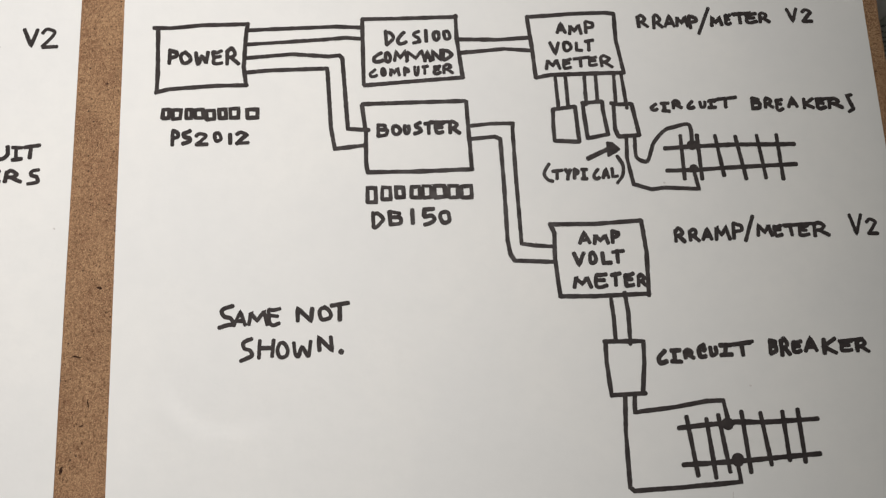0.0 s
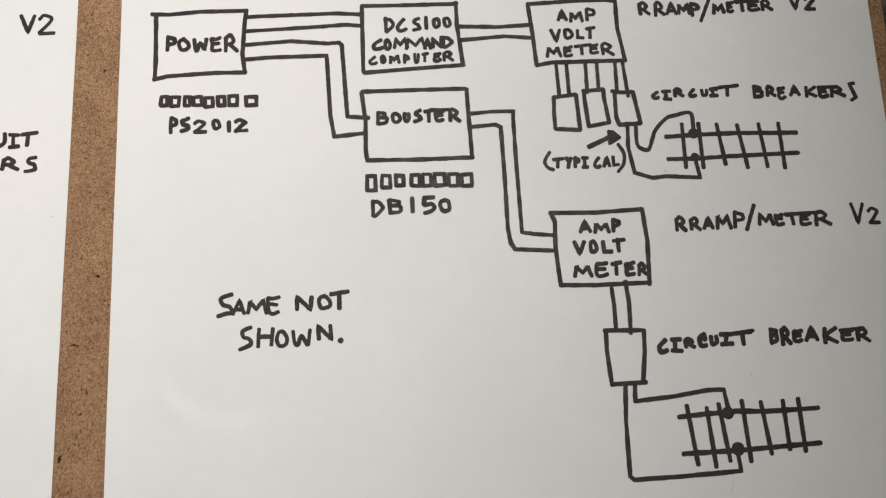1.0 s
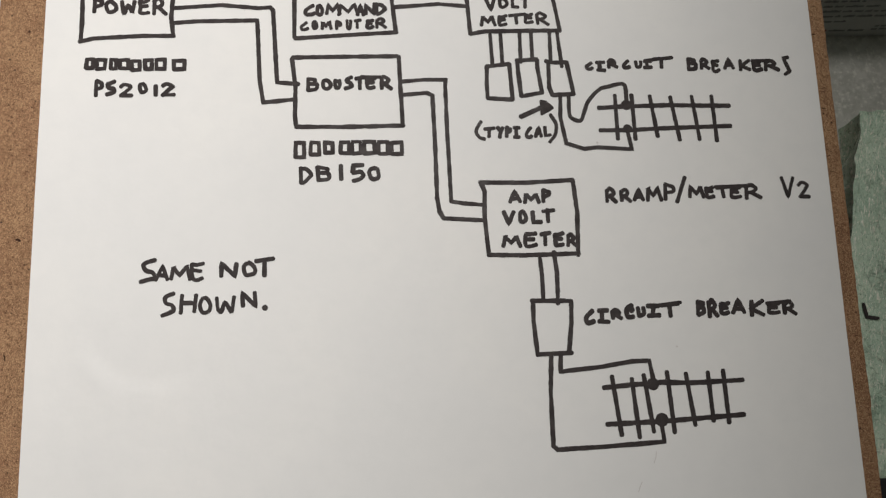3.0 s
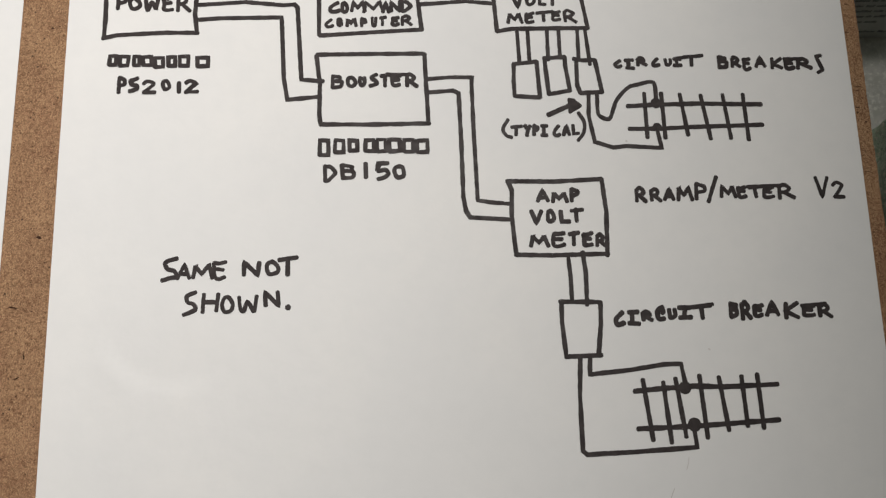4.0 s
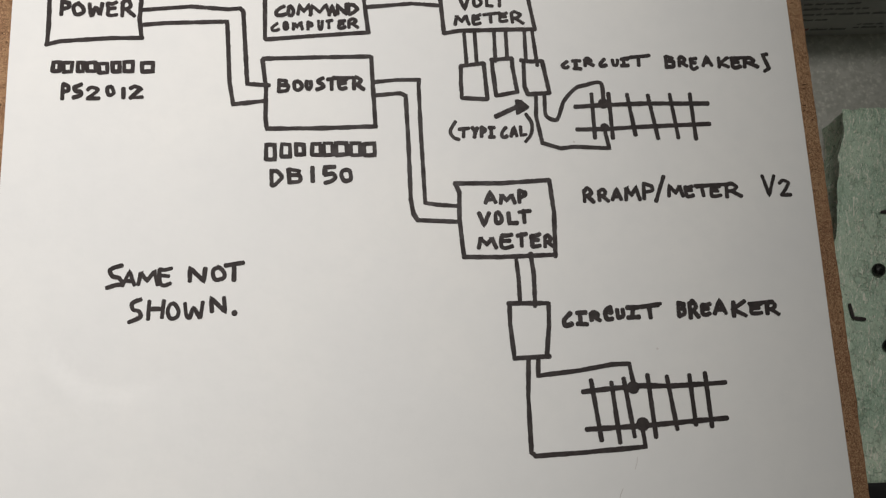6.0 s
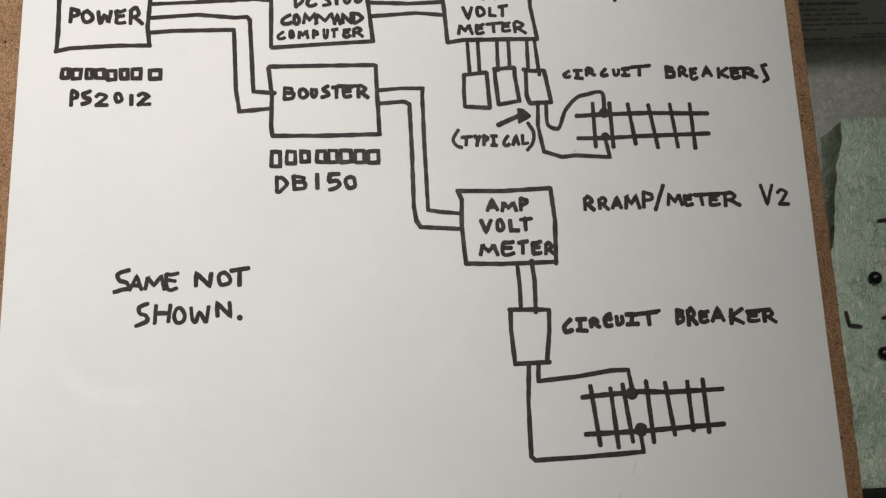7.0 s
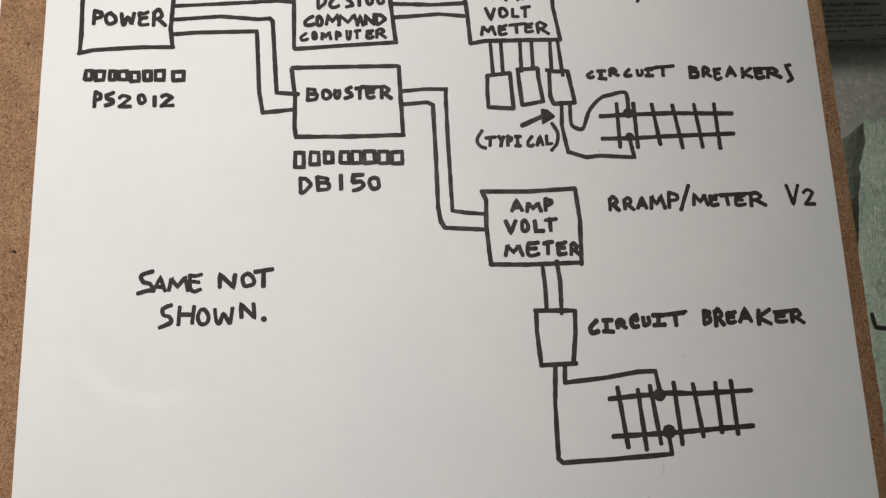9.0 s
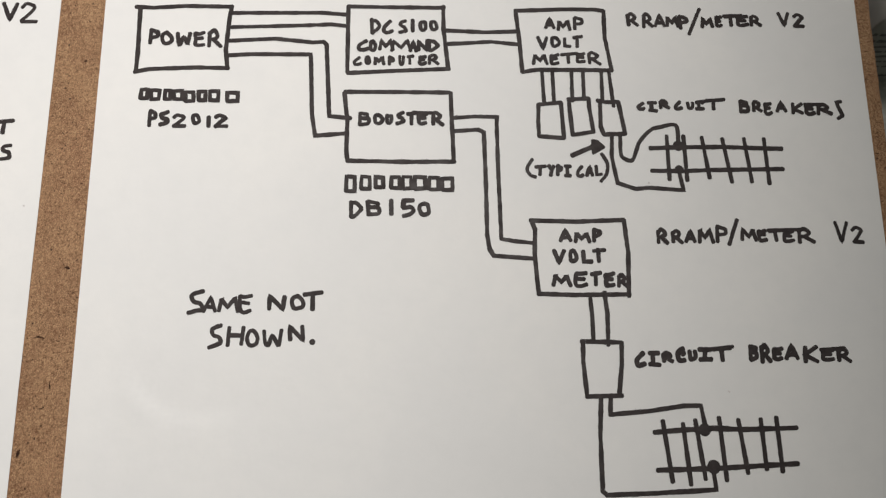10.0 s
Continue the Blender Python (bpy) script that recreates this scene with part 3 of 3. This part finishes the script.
word("VOLT", sheet, 1.50, [(21.2, -28.7, 3.6, 4.5), (26.9, -28.1, 2.0, 3.9), (31.5, -28.1, 3.0, 3.7), (35.0, -28.2, 4.0, 4.3)])
word("METER", sheet, 1.50, [(20.8, -36.6, 5.2, 4.0), (28.6, -36.8, 3.6, 4.8), (33.9, -36.4, 3.4, 4.4), (38.9, -36.6, 3.0, 4.2), (43.5, -36.8, 2.8, 4.0)])
word("RRAMP", sheet, 1.40, [(58.3, -21.5, 3.3, 4.8), (63.6, -21.3, 3.1, 4.2), (68.2, -21.1, 3.2, 3.8), (72.7, -21.2, 4.4, 4.8), (79.5, -21.1, 3.2, 5.5)])
word("METER", sheet, 1.40, [(88.2, -20.4, 4.4, 4.0), (94.3, -20.5, 2.4, 3.6), (97.8, -20.7, 5.9, 4.0), (103.6, -20.9, 3.0, 3.6), (108.8, -21.1, 5.0, 4.9)])
word("V2", sheet, 1.30, [(122.0, -20.9, 4.3, 6.9), (128.2, -21.1, 3.6, 5.6)])
word("CIRcUIT", sheet, 1.60, [(48.2, -63.6, 2.5, 3.8), (52.3, -63.6, 3.5, 3.8), (57.4, -62.6, 2.9, 2.8), (62.4, -62.6, 2.1, 4.2), (66.4, -61.8, 1.9, 2.6), (70.0, -62.0, 3.9, 3.2), (74.8, -62.4, 5.9, 4.4)])
word("BREAKER", sheet, 1.6, [(87.5, -62.2, 2.2, 4.8), (91.5, -62.8, 2.8, 5.6), (95.9, -62.0, 2.6, 3.7), (100.0, -62.0, 3.8, 4.7), (106.5, -63.0, 4.4, 5.2), (112.9, -62.3, 3.4, 3.3), (118.4, -62.7, 3.8, 4.1)])
line("drawn_slash", sheet, 1.41, [(79.5, 68.3), (77.5, 63.9), (74.9, 58.0)])
line("drawn_slash", sheet, 1.41, [(86.9, -13.0), (85.1, -17.5), (83.4, -22.0)])
for a, b in (((75.8, 31.2), (86.0, 32.3)), ((70.4, -58.9), (81.5, -57.7)), ((97.6, -16.8), (111.0, -16.5)), ((112.0, -58.9), (120.5, -58.4)), ((115.8, 30.7), (123.0, 30.6)), ((88.4, 65.6), (95.5, 66.0)), ((-27.6, 26.3), (-20.8, 26.1))):
    line("joining_bar", sheet, 1.35, [a, b])
ink_dot("joint_dot", sheet, (-61.3, -55.6), 0.57)
# the second sheet
word("V2", sheet_b, 1.35, [(-174.9, 60.1, 4.6, 6.6), (-168.4, 59.9, 5.2, 7.1)])
word("UIT", sheet_b, 1.45, [(-182.8, 17.4, 4.4, 4.3), (-176.6, 17.0, 3.4, 4.3), (-172.5, 17.1, 5.6, 4.7)])
word("ERS", sheet_b, 1.45, [(-183.7, 8.7, 3.4, 4.2), (-178.2, 8.7, 5.2, 4.0), (-170.4, 7.7, 3.4, 5.2)])
word("R", sheet_b, 1.50, [(-190.1, 59.9, 5.9, 6.0)])
# a faint pencil scratch and specks
line("pencil_scratch", sheet, 0.26, [(69.0, -107.6), (68.6, -109.6), (67.9, -111.4)], True, PENCIL)
line("pencil_scratch", sheet, 0.26, [(63.4, -117.2), (62.6, -118.8), (61.9, -120.4)], True, PENCIL)
line("speck", sheet_b, 0.6, [(-160.6, -8.7), (-160.2, -8.9)], False, PENCIL)
line("speck", sheet, 0.6, [(78.7, -72.7), (79.1, -72.9)], False, PENCIL)
line("speck", sheet, 0.6, [(55.9, 0.5), (56.3, 0.3)], False, PENCIL)

# ---- beside the board: foam slab, carton, tray ----
FOAM_TOP = -0.030


def foam_edge(x):
    """The far edge of the slab, which lies a little askew."""
    return 0.0216 - 0.04 * (x - 0.174) + 0.0005 * noise.noise((x * 260, 1, 2)) + 0.0003 * noise.noise((x * 700, 3, 2))


def foam_left(y):
    """The uneven left edge, running in under the board."""
    x = 0.1700 + 0.19 * y + 0.0021 * step(0.001, 0.010, y) - 0.0021 * step(0.013, 0.022, y)
    return x + 0.0005 * noise.noise((y * 130, 4, 2)) + 0.0003 * noise.noise((y * 480, 9, 2))


def foam_top(x, y):
    return FOAM_TOP + 0.0005 * noise.noise((x * 90, y * 60, 3)) + 0.0003 * noise.noise((x * 320, y * 130, 6))


def foam_slab():
    bm = bmesh.new()
    nx, ny, x1, y0 = 130, 150, 0.300, -0.1235
    grid = []
    for j in range(ny + 1):
        row = []
        for i in range(nx + 1):
            k = (i / nx) ** 1.6
            y = y0 + (foam_edge(0.19) - y0) * j / ny
            x = foam_left(y) + (x1 - foam_left(y)) * k
            y = y0 + (foam_edge(x) - y0) * j / ny
            near = min(x - foam_left(y), foam_edge(x) - y, y - y0)
            row.append(bm.verts.new((x, y, foam_top(x, y) - 0.0006 * step(0.001, 0.0, near))))
        grid.append(row)
    for j in range(ny):
        for i in range(nx):
            bm.faces.new((grid[j][i], grid[j][i + 1], grid[j + 1][i + 1], grid[j + 1][i]))
    rim = grid[0][:-1] + [grid[j][nx] for j in range(ny)] + grid[ny][:0:-1] + [grid[j][0] for j in range(ny, 0, -1)]
    for f in bm.faces:
        f.smooth = True
    rim = [bm.verts.new(v.co) for v in rim]
    outline = [(v.co.x, v.co.y) for v in rim]
    for drop in (0.001, 0.003, 0.006, 0.009, 0.012, 0.015, 0.018, 0.025):
        ring = []
        for x, y in outline:
            side = step(0.010, 0.0, x - foam_left(y))
            far = step(0.006, 0.0, foam_edge(x) - y)
            cut = 0.0010 * noise.noise((x * 150, y * 150, drop * 130)) + 0.0020 * noise.noise((x * 60 + 5, y * 60, drop * 90))
            under = 0.0008 * step(0.0, 0.004, drop) + 0.16 * drop
            z = FLOOR if drop > 0.02 else FOAM_TOP - drop
            ring.append(bm.verts.new((x + (cut + under) * side, y + cut * far * (1 - side), z)))
        for k in range(len(rim)):
            n = (k + 1) % len(rim)
            bm.faces.new((rim[k], ring[k], ring[n], rim[n]))
        rim = ring
    bm.faces.new(list(reversed(rim)))
    bmesh.ops.recalc_face_normals(bm, faces=bm.faces[:])
    return bm


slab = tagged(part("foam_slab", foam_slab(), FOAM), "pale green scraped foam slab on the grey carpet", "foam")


def foam_mark(pts, width):
    """A black marker stroke that follows the slab's top."""
    bm = bmesh.new()
    p = [Vector(q) / 1000 for q in pts]
    for k, (a, b) in enumerate(zip(p, p[1:])):
        d = (b - a).normalized()
        s = Vector((-d.y, d.x)) * width / 2000
        n = 5
        rows = []
        for i in range(n + 1):
            q = a + (b - a) * (i / n) + d * width / 2600 * (-1 if i == 0 else 1 if i == n else 0)
            t = s * (0.7 if i in (0, n) else 1.0)
            rows.append([bm.verts.new((v.x, v.y, foam_top(v.x, v.y) + 0.0009 + 0.0001 * k)) for v in (q - t, q + t)])
        for r, u in zip(rows, rows[1:]):
            bm.faces.new((r[0], u[0], u[1], r[1]))
    return ink("marking", slab, bm, "black marker mark")


foam_mark([(165.0, -57.6), (165.7, -62.7), (169.9, -63.3)], 1.4)
foam_mark([(183.3, -21.6), (188.0, -21.4)], 1.4)
foam_mark([(179.4, -60.2), (184.0, -59.6)], 1.4)


def bead_pin():
    bm = bmesh.new()
    bmesh.ops.create_uvsphere(bm, u_segments=24, v_segments=14, radius=0.0026, matrix=Matrix.Translation((0, 0, 0.0012)) @ Matrix.Diagonal((1, 1, 0.75, 1)))
    for v in bm.verts:
        v.co += v.co.normalized() * 0.00015 * noise.noise(v.co * 900)
    base = new("bead_pin")
    part("head", bm, GLOSS, base, "", True)
    bm = bmesh.new()
    bmesh.ops.create_cone(bm, cap_ends=True, segments=14, radius1=0.0006, radius2=0.0009, depth=0.006, matrix=Matrix.Translation((0, 0, -0.003)))
    part("shank", bm, GLOSS, base, "", True)
    return tagged(base, "black glossy round-headed pin stuck in green foam", "pin", group="pins in the foam slab")


pin = bead_pin()
pin.matrix_world = pose(0.1781, -0.0446, foam_top(0.1781, -0.0446))
copy_thing(pin, pose(0.1780, -0.0738, foam_top(0.1780, -0.0738)))


def carton():
    """A printed carton standing on the carpet; its printed side faces the slab."""
    base = new("carton")
    base.matrix_world = pose(0.265, 0.0665, FLOOR, 0, 0, 0.8)
    body = part("body", block(-0.115, 0.0, 0.0, 0.115, 0.10, 0.078, 0.0008), CARTON, base)
    rng = random.Random(4)

    def row(x, z, end, tall, colours=(PRINT,)):
        """A line of small print: each word is a few letter-sized bars."""
        n = 0
        while x < end:
            bm = bmesh.new()
            for k in range(rng.randint(2, 8)):
                w, h = rng.uniform(0.00045, 0.0009) * tall / 0.0015, tall * rng.choice((0.7, 0.75, 1.0))
                m = Matrix.Translation((x + w / 2, 0.00002, z + h / 2)) @ Matrix.Shear("XZ", 4, (0.25, 0.0)) @ Matrix.Diagonal((w, 0.0003, h, 1))
                bmesh.ops.create_cube(bm, size=1.0, matrix=m)
                x += w + 0.0002
            part("print_word", bm, colours[n % len(colours)], body)
            n += 1
            x += 0.0009

    row(-0.112, 0.0058, 0.187 - 0.265, 0.0018, (PRINT, RED, PRINT))
    for z, end, tall in ((0.0148, 0.176, 0.0016), (0.0196, 0.230, 0.0018), (0.0242, 0.190, 0.0017), (0.0286, 0.184, 0.0016), (0.0330, 0.176, 0.0015), (0.0375, 0.169, 0.0024), (0.0430, 0.225, 0.0020)):
        row(-0.112, z, end - 0.265, tall)
    row(-0.070, 0.0098, -0.02, 0.0015)
    row(-0.070, 0.0068, -0.02, 0.0015)
    return tagged(base, "pale grey carton with rows of dark small print", "carton")


carton()


def tray():
    bm = block(-0.154, -0.112, FLOOR, 0.0, 0.0, -0.031, 0.003)
    bm.transform(pose(0.300, -0.1262, 0, 0, 0, -2.0))
    return tagged(part("tray", bm, BLACK, None), "black plastic block beside the green foam slab", "plastic block")


tray()


# ---- nicks along the board's right edge and specks ----
def nick(x, y, turn, length, width):
    bm = bmesh.new()
    n = 6
    rows = []
    for i in range(n + 1):
        t = i / n - 0.5
        h = width * (1 - (2 * t) ** 2) + 0.00004
        bend = 0.10 * length * math.sin(t * 3.4 + x * 900)
        rows.append([bm.verts.new((t * length, bend + h * s, 0)) for s in (-0.5, 0.5)])
    for r, u in zip(rows, rows[1:]):
        bm.faces.new((r[0], u[0], u[1], r[1]))
    bm.transform(pose(x, y, BTOP + 0.00004, 0, 0, turn))
    return part("nick", bm, CHIP, board, "dark nick")


rng = random.Random(12)
for y in (0.052, 0.041, 0.020, 0.012, -0.006, -0.012, -0.034, -0.071):
    nick(rng.uniform(0.1408, 0.1432), y, rng.uniform(-30, 40), rng.uniform(0.0016, 0.0028), rng.uniform(0.00015, 0.0003))
for k in range(60):
    nick(rng.uniform(-0.1545, -0.1400), rng.uniform(-0.125, 0.08), rng.uniform(0, 180), rng.uniform(0.0004, 0.0011), rng.uniform(0.00015, 0.0004))
for x, y, turn, length, width in ((-0.1441, -0.0304, -8, 0.0020, 0.0010), (-0.1510, -0.0538, 4, 0.0034, 0.0006), (-0.1444, 0.0447, 10, 0.0011, 0.0008), (-0.1462, -0.0695, 86, 0.0030, 0.0004), (-0.1543, -0.0908, 60, 0.0026, 0.0011), (-0.1482, -0.0765, 20, 0.0022, 0.0004)):
    nick(x, y, turn, length, width)
